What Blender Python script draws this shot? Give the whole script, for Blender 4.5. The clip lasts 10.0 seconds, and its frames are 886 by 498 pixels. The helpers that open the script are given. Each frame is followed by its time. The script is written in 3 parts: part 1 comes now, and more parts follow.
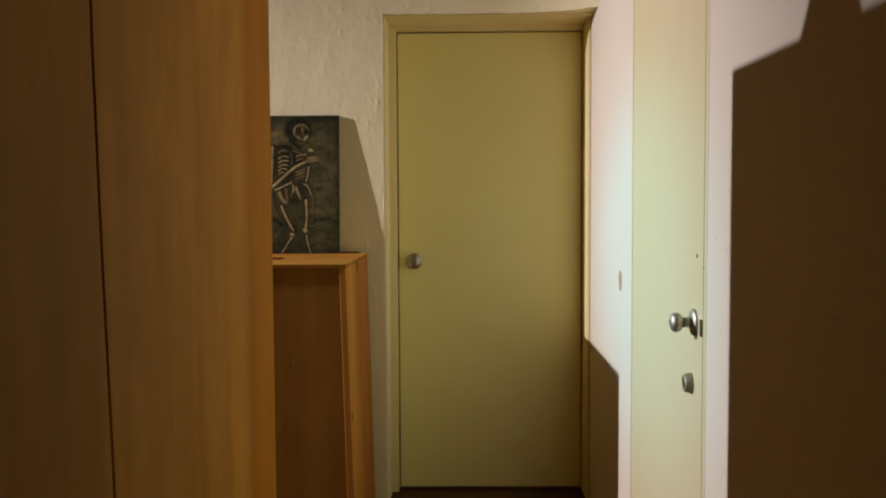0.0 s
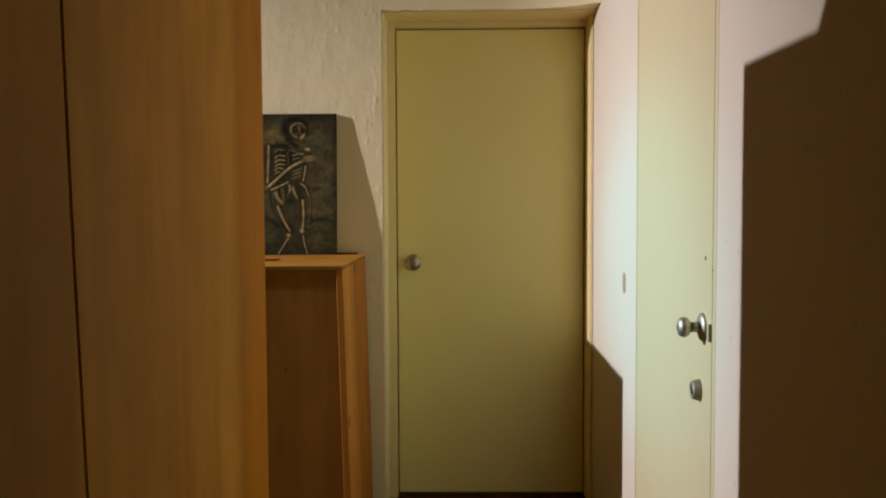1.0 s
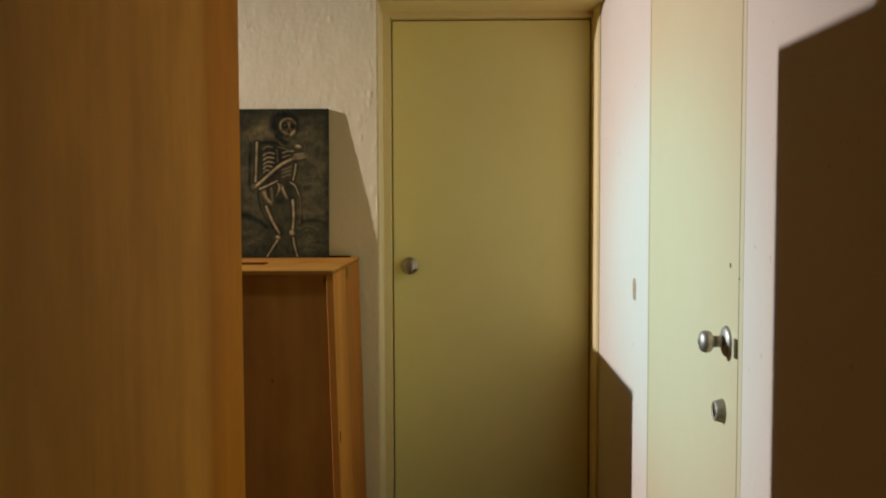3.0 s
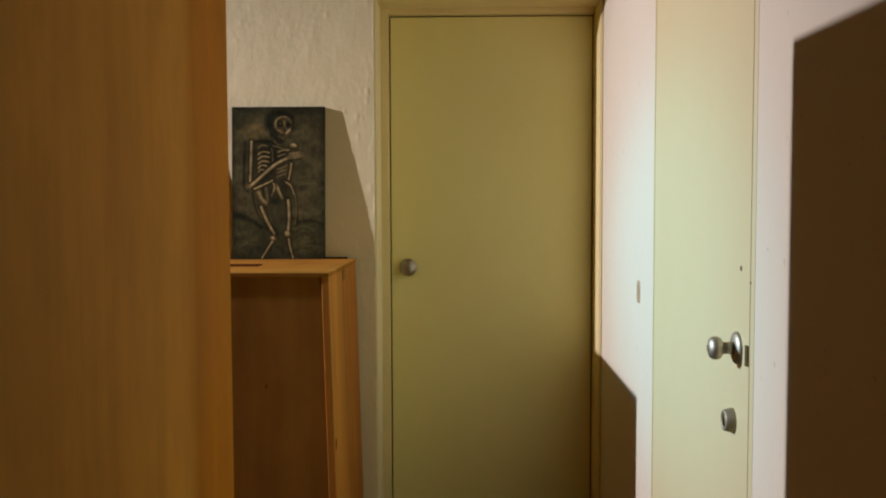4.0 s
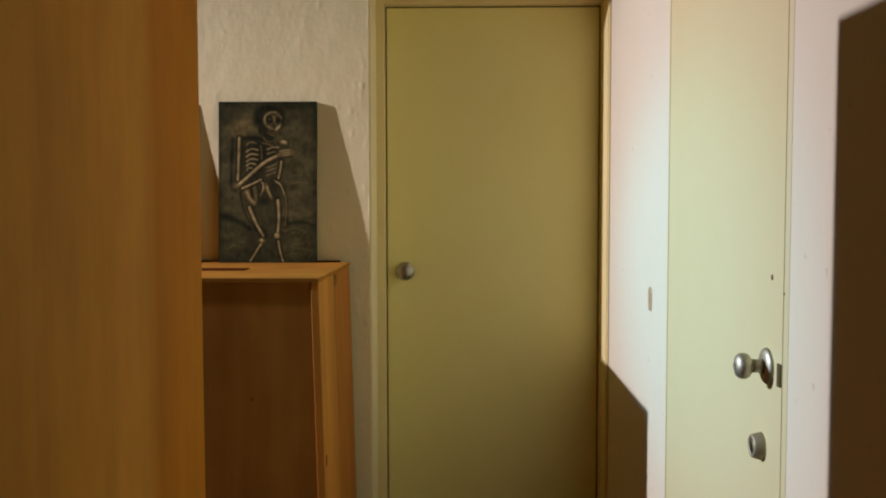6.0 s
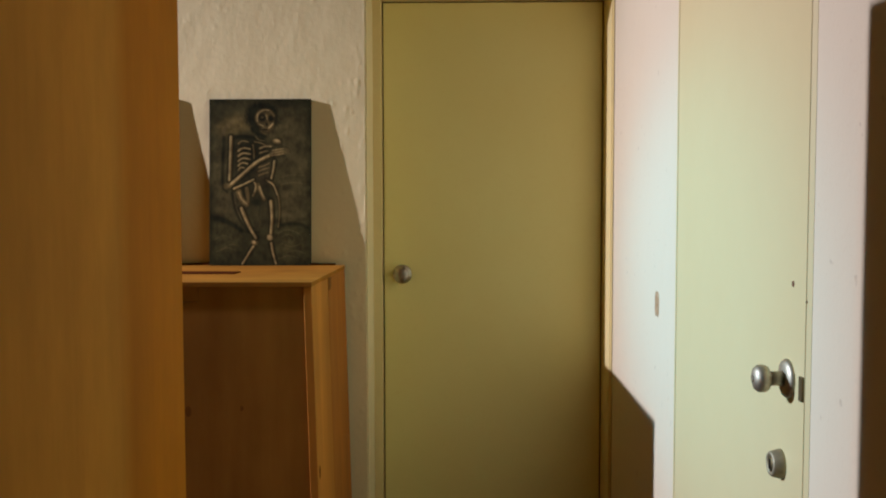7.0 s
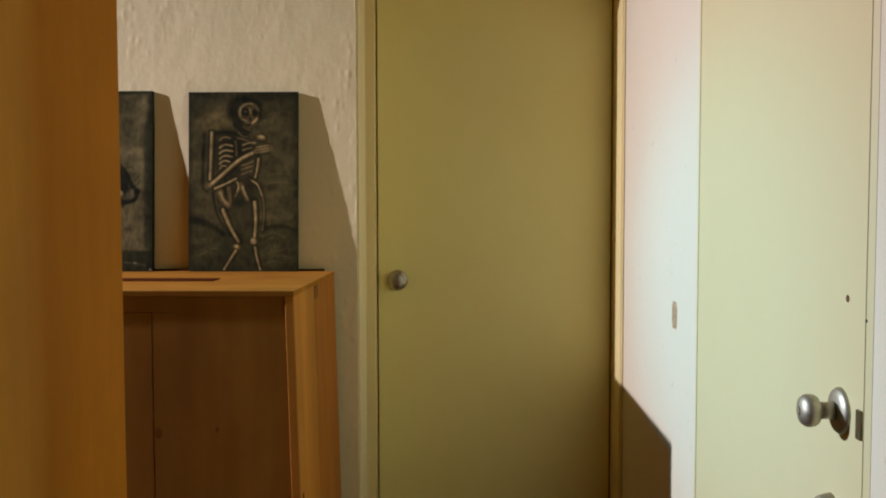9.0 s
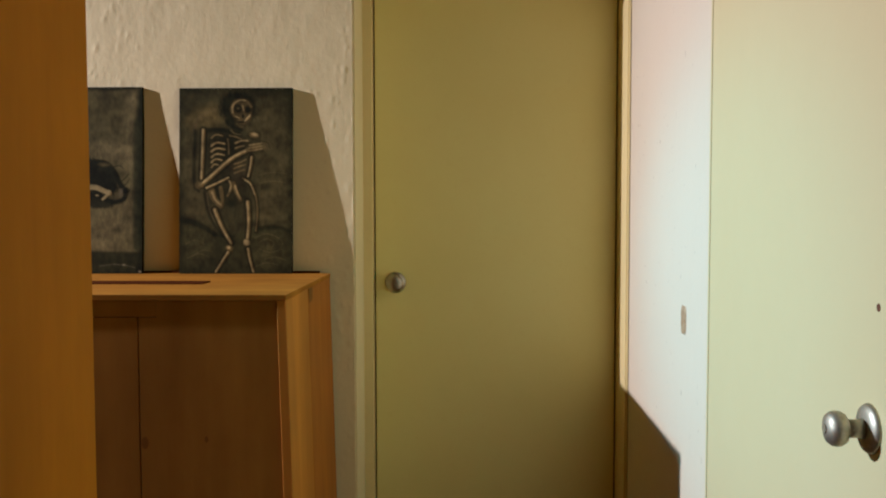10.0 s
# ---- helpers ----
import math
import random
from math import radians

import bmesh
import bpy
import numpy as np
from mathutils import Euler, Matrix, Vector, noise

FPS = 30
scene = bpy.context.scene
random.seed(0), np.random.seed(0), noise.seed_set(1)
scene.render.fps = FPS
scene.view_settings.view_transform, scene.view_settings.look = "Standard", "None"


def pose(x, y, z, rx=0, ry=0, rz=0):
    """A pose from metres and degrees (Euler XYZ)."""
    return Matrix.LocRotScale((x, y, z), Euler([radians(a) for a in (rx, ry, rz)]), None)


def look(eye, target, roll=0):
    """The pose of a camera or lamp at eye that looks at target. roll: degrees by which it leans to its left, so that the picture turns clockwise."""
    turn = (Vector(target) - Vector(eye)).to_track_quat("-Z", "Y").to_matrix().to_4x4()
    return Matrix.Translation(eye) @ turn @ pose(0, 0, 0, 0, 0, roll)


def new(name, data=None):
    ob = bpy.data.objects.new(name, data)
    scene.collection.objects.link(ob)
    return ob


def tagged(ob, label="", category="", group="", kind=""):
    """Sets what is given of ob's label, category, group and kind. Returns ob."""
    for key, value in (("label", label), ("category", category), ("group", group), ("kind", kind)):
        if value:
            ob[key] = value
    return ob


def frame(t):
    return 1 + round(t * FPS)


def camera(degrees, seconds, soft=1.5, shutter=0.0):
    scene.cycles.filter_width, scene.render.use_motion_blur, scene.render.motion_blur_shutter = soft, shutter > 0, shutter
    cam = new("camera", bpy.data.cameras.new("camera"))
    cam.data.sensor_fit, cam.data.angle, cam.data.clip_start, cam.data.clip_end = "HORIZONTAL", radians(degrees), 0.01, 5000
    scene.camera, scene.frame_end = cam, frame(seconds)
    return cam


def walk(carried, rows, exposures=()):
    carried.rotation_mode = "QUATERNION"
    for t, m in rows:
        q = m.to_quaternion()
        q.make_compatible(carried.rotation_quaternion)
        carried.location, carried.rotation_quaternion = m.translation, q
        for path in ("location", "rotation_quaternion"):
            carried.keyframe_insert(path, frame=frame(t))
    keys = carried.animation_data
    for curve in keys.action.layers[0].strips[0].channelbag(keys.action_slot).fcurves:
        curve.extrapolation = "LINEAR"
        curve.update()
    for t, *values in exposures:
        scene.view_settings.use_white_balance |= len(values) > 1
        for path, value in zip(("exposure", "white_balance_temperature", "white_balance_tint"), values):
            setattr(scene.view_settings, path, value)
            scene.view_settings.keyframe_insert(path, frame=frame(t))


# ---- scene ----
cam = camera(52.0, 10.0, soft=2.0)
PATH = [
    (0, (0.047, 0.079, 1.316), (0.011, 2.075, 1.203), -0.3),
    (0.5, (0.052, 0.116, 1.316), (0.012, 2.113, 1.203), -0.3),
    (1, (0.049, 0.156, 1.316), (0.012, 2.153, 1.203), -0.3),
    (1.5, (0.053, 0.198, 1.316), (0.014, 2.194, 1.203), -0.2),
    (2, (0.054, 0.251, 1.314), (0.014, 2.247, 1.202), -0.2),
    (2.5, (0.052, 0.308, 1.316), (0.015, 2.304, 1.203), -0.2),
    (4, (0.057, 0.435, 1.316), (0.019, 2.432, 1.203), -0.2),
    (4.5, (0.058, 0.478, 1.315), (0.019, 2.474, 1.203), -0.2),
    (5, (0.059, 0.527, 1.315), (0.021, 2.524, 1.203), -0.1),
    (5.5, (0.061, 0.574, 1.315), (0.021, 2.57, 1.203), -0.1),
    (7, (0.061, 0.722, 1.316), (0.024, 2.719, 1.205), -0.1),
    (7.5, (0.072, 0.789, 1.312), (0.028, 2.785, 1.204), -0.1),
    (8, (0.07, 0.847, 1.312), (0.029, 2.843, 1.205), -0.0),
    (8.5, (0.071, 0.896, 1.314), (0.03, 2.893, 1.205), -0.1),
    (9, (0.078, 0.952, 1.311), (0.032, 2.948, 1.205), -0.1),
    (9.5, (0.075, 0.994, 1.313), (0.032, 2.991, 1.206), -0.1),
    (10, (0.082, 1.048, 1.313), (0.033, 3.044, 1.205), -0.1),
]
walk(cam, [(t, look(eye, target, roll)) for t, eye, target, roll in PATH])

# ---- world, lamp and exposure ----
scene.view_settings.exposure = 0.0
world = bpy.data.worlds.new("world")
world.use_nodes = True
world.node_tree.nodes["Background"].inputs[0].default_value = (0.9, 0.6, 0.25, 1)
world.node_tree.nodes["Background"].inputs[1].default_value = 0.002
scene.world = world

# one bright unseen lamp stands high in the room behind the wardrobe: a warm, wide beam;
# a low, broad, red-free spot is added at the same point to tint its middle cooler
LAMP = Vector((-4.13, 3.02, 2.65))


def beam(name, energy, color, radius, degrees, aim, flat=1.0):
    data = bpy.data.lights.new(name, "SPOT")
    data.energy, data.color, data.shadow_soft_size = energy, color, radius
    data.spot_size, data.spot_blend = radians(degrees), 1.0
    ob = new(name, data)
    ob.matrix_world = look(LAMP, aim) @ Matrix.Diagonal((1, flat, 1, 1))


beam("room_lamp", 975, (0.965, 0.895, 1.08), 0.03, 53, (0.6, 3.08, 0.82))
beam("added_cool_spot", 425, (0.0, 0.88, 1.36), 0.13, 27, (0.6, 2.90, 1.10), 0.60)


# ---- materials ----
def nodes_of(name):
    m = bpy.data.materials.new(name)
    m.use_nodes = True
    t = m.node_tree
    b = t.nodes["Principled BSDF"]
    return m, t, b


def link(t, a, b):
    t.links.new(a, b)


def coords(t, scale):
    g = t.nodes.new("ShaderNodeNewGeometry")
    mp = t.nodes.new("ShaderNodeMapping")
    mp.inputs["Scale"].default_value = scale
    link(t, g.outputs["Position"], mp.inputs["Vector"])
    return mp.outputs["Vector"]


def noise_tex(t, vec, scale, detail=4.0, rough=0.55):
    n = t.nodes.new("ShaderNodeTexNoise")
    n.inputs["Scale"].default_value = scale
    n.inputs["Detail"].default_value = detail
    n.inputs["Roughness"].default_value = rough
    link(t, vec, n.inputs["Vector"])
    return n.outputs["Fac"]


def ramp(t, fac, stops):
    r = t.nodes.new("ShaderNodeValToRGB")
    e = r.color_ramp.elements
    while len(e) < len(stops):
        e.new(0.5)
    for el, (p, c) in zip(e, stops):
        el.position, el.color = p, (*c, 1)
    link(t, fac, r.inputs["Fac"])
    return r.outputs["Color"]


def mix(t, a, b, fac, kind="MIX"):
    m = t.nodes.new("ShaderNodeMix")
    m.data_type, m.blend_type = "RGBA", kind
    for sock, v in ((m.inputs[6], a), (m.inputs[7], b), (m.inputs[0], fac)):
        if isinstance(v, bpy.types.NodeSocket):
            link(t, v, sock)
        elif isinstance(v, tuple):
            sock.default_value = (*v, 1)
        else:
            sock.default_value = v
    return m.outputs[2]


def bump(t, b, height, strength, distance):
    n = t.nodes.new("ShaderNodeBump")
    n.inputs["Strength"].default_value = strength
    n.inputs["Distance"].default_value = distance
    link(t, height, n.inputs["Height"])
    link(t, n.outputs["Normal"], b.inputs["Normal"])


def painted(name, base, stain, rough=0.5, grain=18.0, relief=0.0006, amount=0.5):
    """Paint on wood, metal or plaster, with faint clouds of dirt and a fine relief."""
    m, t, b = nodes_of(name)
    v = coords(t, (1, 1, 1))
    big = noise_tex(t, v, 2.6, 5)
    fine = noise_tex(t, v, 55, 3)
    c = ramp(t, big, [(0.35, base), (0.75, tuple(x * (1 - amount) + s * amount for x, s in zip(base, stain)))])
    c = mix(t, c, stain, ramp(t, fine, [(0.58, (0, 0, 0)), (0.8, (0.25, 0.25, 0.25))]))
    link(t, c, b.inputs["Base Color"])
    link(t, ramp(t, big, [(0.2, (rough - 0.06,) * 3), (0.8, (rough + 0.1,) * 3)]), b.inputs["Roughness"])
    bump(t, b, noise_tex(t, v, grain, 6, 0.6), 1.0, relief)
    return m


def plaster(name, base, stain, lump=0.004, pitted=0.0):
    """Hand-trowelled, whitewashed plaster with drips and lumps."""
    m, t, b = nodes_of(name)
    v = coords(t, (1, 1, 1))
    low = coords(t, (1, 1, 0.6))
    big = noise_tex(t, v, 1.7, 5)
    mid = noise_tex(t, low, 9, 6, 0.65)
    drops = ramp(t, noise_tex(t, low, 34, 2), [(0.60, (0, 0, 0)), (0.80, (1, 1, 1))])
    fine = noise_tex(t, v, 150, 3)
    c = ramp(t, big, [(0.3, base), (0.8, tuple(0.8 * x + 0.2 * s for x, s in zip(base, stain)))])
    c = mix(t, c, stain, ramp(t, fine, [(0.6, (0, 0, 0)), (0.78, (0.3, 0.3, 0.3))]))
    link(t, c, b.inputs["Base Color"])
    b.inputs["Roughness"].default_value = 0.82
    pits = ramp(t, noise_tex(t, v, 46, 1.5, 0.5), [(0.715, (0, 0, 0)), (0.79, (pitted, pitted, pitted))])
    c2 = mix(t, c, tuple(0.7 * s for s in stain), pits)
    link(t, c2, b.inputs["Base Color"])
    h = mix(t, mix(t, mid, drops, 0.12), fine, 0.06)
    bump(t, b, h, 0.9, lump)
    return m


def wood(name, light, dark, along=(1, 1, 0.04), stave=0.0, axis=1, rough=0.55, gloss=0.15, grain=30.0, bands=()):
    """Veneer or board: fibre along one axis, and broad staves of another tone across it; bands can also carry the
    fall of light.
    """
    m, t, b = nodes_of(name)
    v = coords(t, along)
    fibre = noise_tex(t, v, grain, 7, 0.62)
    wide = noise_tex(t, v, 5.0, 3)
    c = ramp(t, fibre, [(0.25, dark), (0.72, light)])
    c = mix(t, c, tuple(0.62 * x for x in dark), ramp(t, wide, [(0.45, (0, 0, 0)), (0.85, (0.55, 0.55, 0.55))]))
    # uneven stain, handling marks
    c = mix(t, c, ramp(t, noise_tex(t, coords(t, (1, 1, 0.45)), 6.5, 5, 0.6), [(0.30, (0.84, 0.83, 0.82)), (0.70, (1.12, 1.12, 1.10))]), 1.0, "MULTIPLY")
    if stave:
        g = t.nodes.new("ShaderNodeNewGeometry")
        s = t.nodes.new("ShaderNodeSeparateXYZ")
        link(t, g.outputs["Position"], s.inputs[0])
        d = t.nodes.new("ShaderNodeMath")
        d.operation = "DIVIDE"
        link(t, s.outputs[axis], d.inputs[0])
        d.inputs[1].default_value = stave
        fl = t.nodes.new("ShaderNodeMath")
        fl.operation = "FLOOR"
        link(t, d.outputs[0], fl.inputs[0])
        w = t.nodes.new("ShaderNodeTexWhiteNoise")
        w.noise_dimensions = "1D"
        link(t, fl.outputs[0], w.inputs["W"])
        c = mix(t, c, ramp(t, w.outputs["Value"], [(0.0, (0.80, 0.76, 0.72)), (1.0, (1.12, 1.12, 1.1))]), 1.0, "MULTIPLY")
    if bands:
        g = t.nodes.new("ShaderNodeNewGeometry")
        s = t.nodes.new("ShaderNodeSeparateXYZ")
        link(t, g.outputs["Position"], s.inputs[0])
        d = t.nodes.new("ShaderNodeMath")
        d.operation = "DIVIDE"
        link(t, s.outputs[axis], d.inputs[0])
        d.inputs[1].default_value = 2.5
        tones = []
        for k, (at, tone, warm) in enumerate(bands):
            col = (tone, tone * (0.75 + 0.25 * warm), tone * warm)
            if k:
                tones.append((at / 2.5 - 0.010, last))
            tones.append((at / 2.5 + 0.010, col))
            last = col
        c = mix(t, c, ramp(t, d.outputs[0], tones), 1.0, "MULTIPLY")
    link(t, c, b.inputs["Base Color"])
    b.inputs["Roughness"].default_value = rough
    b.inputs["Specular IOR Level"].default_value = gloss
    bump(t, b, fibre, 0.35, 0.0006)
    return m


def metal(name, base, rough):
    m, t, b = nodes_of(name)
    v = coords(t, (1, 1, 1))
    n = noise_tex(t, v, 90, 4)
    link(t, ramp(t, n, [(0.3, tuple(0.75 * x for x in base)), (0.7, base)]), b.inputs["Base Color"])
    link(t, ramp(t, n, [(0.3, (rough + 0.15,) * 3), (0.7, (rough,) * 3)]), b.inputs["Roughness"])
    b.inputs["Metallic"].default_value = 1.0
    return m


def oil_paint(name, light, dark, scale=9.0, relief=0.0015, rough=0.75):
    m, t, b = nodes_of(name)
    v = coords(t, (1, 1, 0.7))
    n = noise_tex(t, v, scale, 6, 0.65)
    f = noise_tex(t, v, 70, 5, 0.6)
    c = ramp(t, n, [(0.32, dark), (0.7, light)])
    c = mix(t, c, dark, ramp(t, f, [(0.5, (0, 0, 0)), (0.75, (0.6, 0.6, 0.6))]))
    link(t, c, b.inputs["Base Color"])
    b.inputs["Roughness"].default_value = rough
    b.inputs["Specular IOR Level"].default_value = 0.06
    bump(t, b, f, 0.7, relief)
    return m


def picture_paint(name):
    """The pigments laid on a picture's sheet, with the drag of the brush over them."""
    m, t, b = nodes_of(name)
    at = t.nodes.new("ShaderNodeAttribute")
    at.attribute_name = "pigment"
    v = coords(t, (1, 1, 0.55))
    drag = noise_tex(t, v, 60, 5, 0.65)
    weave = noise_tex(t, coords(t, (1, 1, 1)), 420, 2)
    c = mix(t, at.outputs["Color"], ramp(t, drag, [(0.3, (0.72, 0.72, 0.72)), (0.7, (1.25, 1.25, 1.25))]), 1.0, "MULTIPLY")
    link(t, c, b.inputs["Base Color"])
    b.inputs["Roughness"].default_value = 0.7
    b.inputs["Specular IOR Level"].default_value = 0.08
    bump(t, b, mix(t, drag, weave, 0.4), 0.6, 0.0012)
    return m


M_WALL = plaster("white_plaster", (0.88, 0.77, 0.43), (0.60, 0.45, 0.23), 0.0035)
M_WALL_SMOOTH = plaster("smooth_plaster", (0.70, 0.62, 0.440), (0.58, 0.46, 0.29), 0.0020, 0.45)
# Unseen walls and ceiling, coloured dark so little light bounces into the shade.
M_ROOM = plaster("dark_room_plaster", (0.06, 0.034, 0.010), (0.045, 0.024, 0.008), 0.002)
M_CEIL = painted("dark_ceiling_paint", (0.12, 0.07, 0.025), (0.09, 0.055, 0.02), 0.8)
M_FLOOR = wood("floor_wood", (0.095, 0.036, 0.013), (0.05, 0.018, 0.007), (1, 0.05, 1), 0.09, 0, 0.4)
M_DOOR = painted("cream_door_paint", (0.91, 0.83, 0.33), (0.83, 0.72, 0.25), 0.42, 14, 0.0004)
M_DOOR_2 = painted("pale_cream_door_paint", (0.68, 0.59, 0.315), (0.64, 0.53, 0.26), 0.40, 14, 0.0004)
M_TRIM = painted("cream_trim_paint", (0.86, 0.72, 0.34), (0.66, 0.52, 0.23), 0.5, 30, 0.0007)
M_REVEAL = plaster("cream_reveal", (0.92, 0.83, 0.49), (0.66, 0.52, 0.26), 0.002)
# Bands join veneer tones with brightness set to follow the light along the doors.
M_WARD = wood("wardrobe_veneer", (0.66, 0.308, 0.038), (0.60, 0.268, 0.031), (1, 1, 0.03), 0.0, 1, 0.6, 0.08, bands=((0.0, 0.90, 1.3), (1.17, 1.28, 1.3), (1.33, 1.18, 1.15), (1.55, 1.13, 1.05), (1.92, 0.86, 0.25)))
M_HINGE_GAP = painted("hinge_gap_brown", (0.36, 0.25, 0.10), (0.2, 0.13, 0.05), 0.8)
M_GAP_SHADE = painted("gap_shade_brown", (0.20, 0.14, 0.050), (0.13, 0.09, 0.035), 0.8)
M_GAP = painted("dark_gap", (0.02, 0.013, 0.008), (0.01, 0.008, 0.005), 0.9)
M_PINE = wood("cabinet_pine", (0.43, 0.192, 0.027), (0.31, 0.126, 0.016), (0.05, 1, 1), 0.0, 0, 0.6, 0.06)
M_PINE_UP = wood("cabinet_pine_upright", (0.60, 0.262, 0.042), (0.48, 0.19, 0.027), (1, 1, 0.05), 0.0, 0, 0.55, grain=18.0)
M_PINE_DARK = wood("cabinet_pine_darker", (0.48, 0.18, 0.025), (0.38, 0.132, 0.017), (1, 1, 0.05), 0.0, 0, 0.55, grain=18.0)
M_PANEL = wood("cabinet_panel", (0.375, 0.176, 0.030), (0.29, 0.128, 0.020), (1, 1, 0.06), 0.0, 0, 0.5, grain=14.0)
M_SLOT = wood("dark_red_wood_and_shade", (0.095, 0.026, 0.006), (0.055, 0.014, 0.004), (0.05, 1, 1), 0.0, 0, 0.75, 0.02)
M_STEEL = metal("worn_nickel", (0.54, 0.485, 0.36), 0.46)
M_STEEL_DARK = metal("dark_nickel", (0.46, 0.42, 0.33), 0.30)
M_STEEL_DULL = metal("dull_nickel", (0.46, 0.40, 0.27), 0.58)
M_BRASS = metal("tarnished_brass", (0.20, 0.15, 0.075), 0.5)
M_HOLE = painted("hole_brown", (0.16, 0.05, 0.02), (0.08, 0.03, 0.01), 0.9)
M_SCAR = oil_paint("bare_plaster_mark", (0.62, 0.48, 0.30), (0.32, 0.18, 0.085), 42, 0.002, 0.9)
M_KNOT = wood("dark_knot", (0.26, 0.112, 0.019), (0.19, 0.076, 0.012), (1, 1, 0.3))
M_PIC_DARK = oil_paint("black_green_paint", (0.030, 0.027, 0.0098), (0.012, 0.0115, 0.0044))
M_PICTURE = picture_paint("picture_paint")
M_BOX = painted("cardboard", (0.30, 0.20, 0.11), (0.2, 0.13, 0.07), 0.8)


# ---- building helpers ----
def mesh_object(name, bm, mat, smooth=False):
    bmesh.ops.recalc_face_normals(bm, faces=bm.faces)
    me = bpy.data.meshes.new(name)
    bm.to_mesh(me)
    bm.free()
    me.materials.append(mat)
    for p in me.polygons:
        p.use_smooth = smooth
    return new(name, me)


def part(name, bm, mat, parent, label="", smooth=False):
    ob = mesh_object(name, bm, mat, smooth)
    ob.parent = parent
    ob.matrix_parent_inverse = parent.matrix_world.inverted()
    if label:
        tagged(ob, label)
    return ob


def thing(name, at, label, category, group="", kind=""):
    e = new(name)
    e.empty_display_size = 0.1
    e.matrix_world = pose(*at)
    bpy.context.view_layer.update()
    return tagged(e, label, category, group, kind)


def box(x0, x1, y0, y1, z0, z1, bevel=0.0, bm=None):
    bm = bm or bmesh.new()
    r = bmesh.ops.create_cube(bm, size=1.0)
    for v in r["verts"]:
        v.co = Vector(((x0 + x1) / 2 + v.co.x * (x1 - x0), (y0 + y1) / 2 + v.co.y * (y1 - y0), (z0 + z1) / 2 + v.co.z * (z1 - z0)))
    if bevel:
        es = {e for v in r["verts"] for e in v.link_edges}
        bmesh.ops.bevel(bm, geom=list(es), offset=bevel, segments=2, affect="EDGES", profile=0.6)
    return bm


def prism(points, axis, a, b, bm=None):
    """Extrudes a flat outline along an axis from a to b."""
    bm = bm or bmesh.new()
    def place(p, d):
        return {"x": (d, p[0], p[1]), "y": (p[0], d, p[1]), "z": (p[0], p[1], d)}[axis]
    lo = [bm.verts.new(place(p, a)) for p in points]
    hi = [bm.verts.new(place(p, b)) for p in points]
    bm.faces.new(lo)
    bm.faces.new(hi[::-1])
    n = len(points)
    for i in range(n):
        bm.faces.new((lo[i], lo[(i + 1) % n], hi[(i + 1) % n], hi[i]))
    return bm


def rounded(bm, r):
    """Rounds all the edges of a plain solid."""
    sharp = [e for e in bm.edges if len(e.link_faces) == 2 and e.calc_face_angle() > 0.6]
    bmesh.ops.bevel(bm, geom=sharp, offset=r, segments=3, affect="EDGES", profile=0.5)
    return bm


def lathe(profile, at, axis, steps=32, squash=1.0):
    """Turns (radius, height) pairs about an axis through at."""
    bm = bmesh.new()
    ax = Vector(axis).normalized()
    q = ax.to_track_quat("Z", "Y").to_matrix()
    rings = []
    for r, h in profile:
        if r < 1e-6:
            rings.append([bm.verts.new(Vector(at) + q @ Vector((0, 0, h)))])
        else:
            rings.append([bm.verts.new(Vector(at) + q @ Vector((r * math.cos(k * math.tau / steps), r * squash * math.sin(k * math.tau / steps), h))) for k in range(steps)])
    for u, w in zip(rings, rings[1:]):
        for k in range(steps):
            j = (k + 1) % steps
            if len(u) == 1 and len(w) > 1:
                bm.faces.new((u[0], w[k], w[j]))
            elif len(w) == 1 and len(u) > 1:
                bm.faces.new((u[k], u[j], w[0]))
            elif len(u) > 1:
                bm.faces.new((u[k], u[j], w[j], w[k]))
    return bm


# ---- the shell of the place ----
RIGHT, BACK, HIGH = 0.602, 3.86, 2.95
REC_L, REC_TOP, DOOR_Y = -0.263, 2.070, 4.12
ROOM_L, ROOM_N = -5.2, -2.6

tagged(mesh_object("floor", box(ROOM_L - 0.2, 1.0, ROOM_N - 0.2, 4.5, -0.15, 0.0), M_FLOOR), "dark reddish brown wooden floor", "floor", kind="structure")
tagged(mesh_object("ceiling", box(ROOM_L - 0.2, 1.0, ROOM_N - 0.2, 4.5, HIGH, HIGH + 0.15), M_CEIL), "unseen ceiling, dark brown to keep the shade deep", "ceiling", kind="structure")


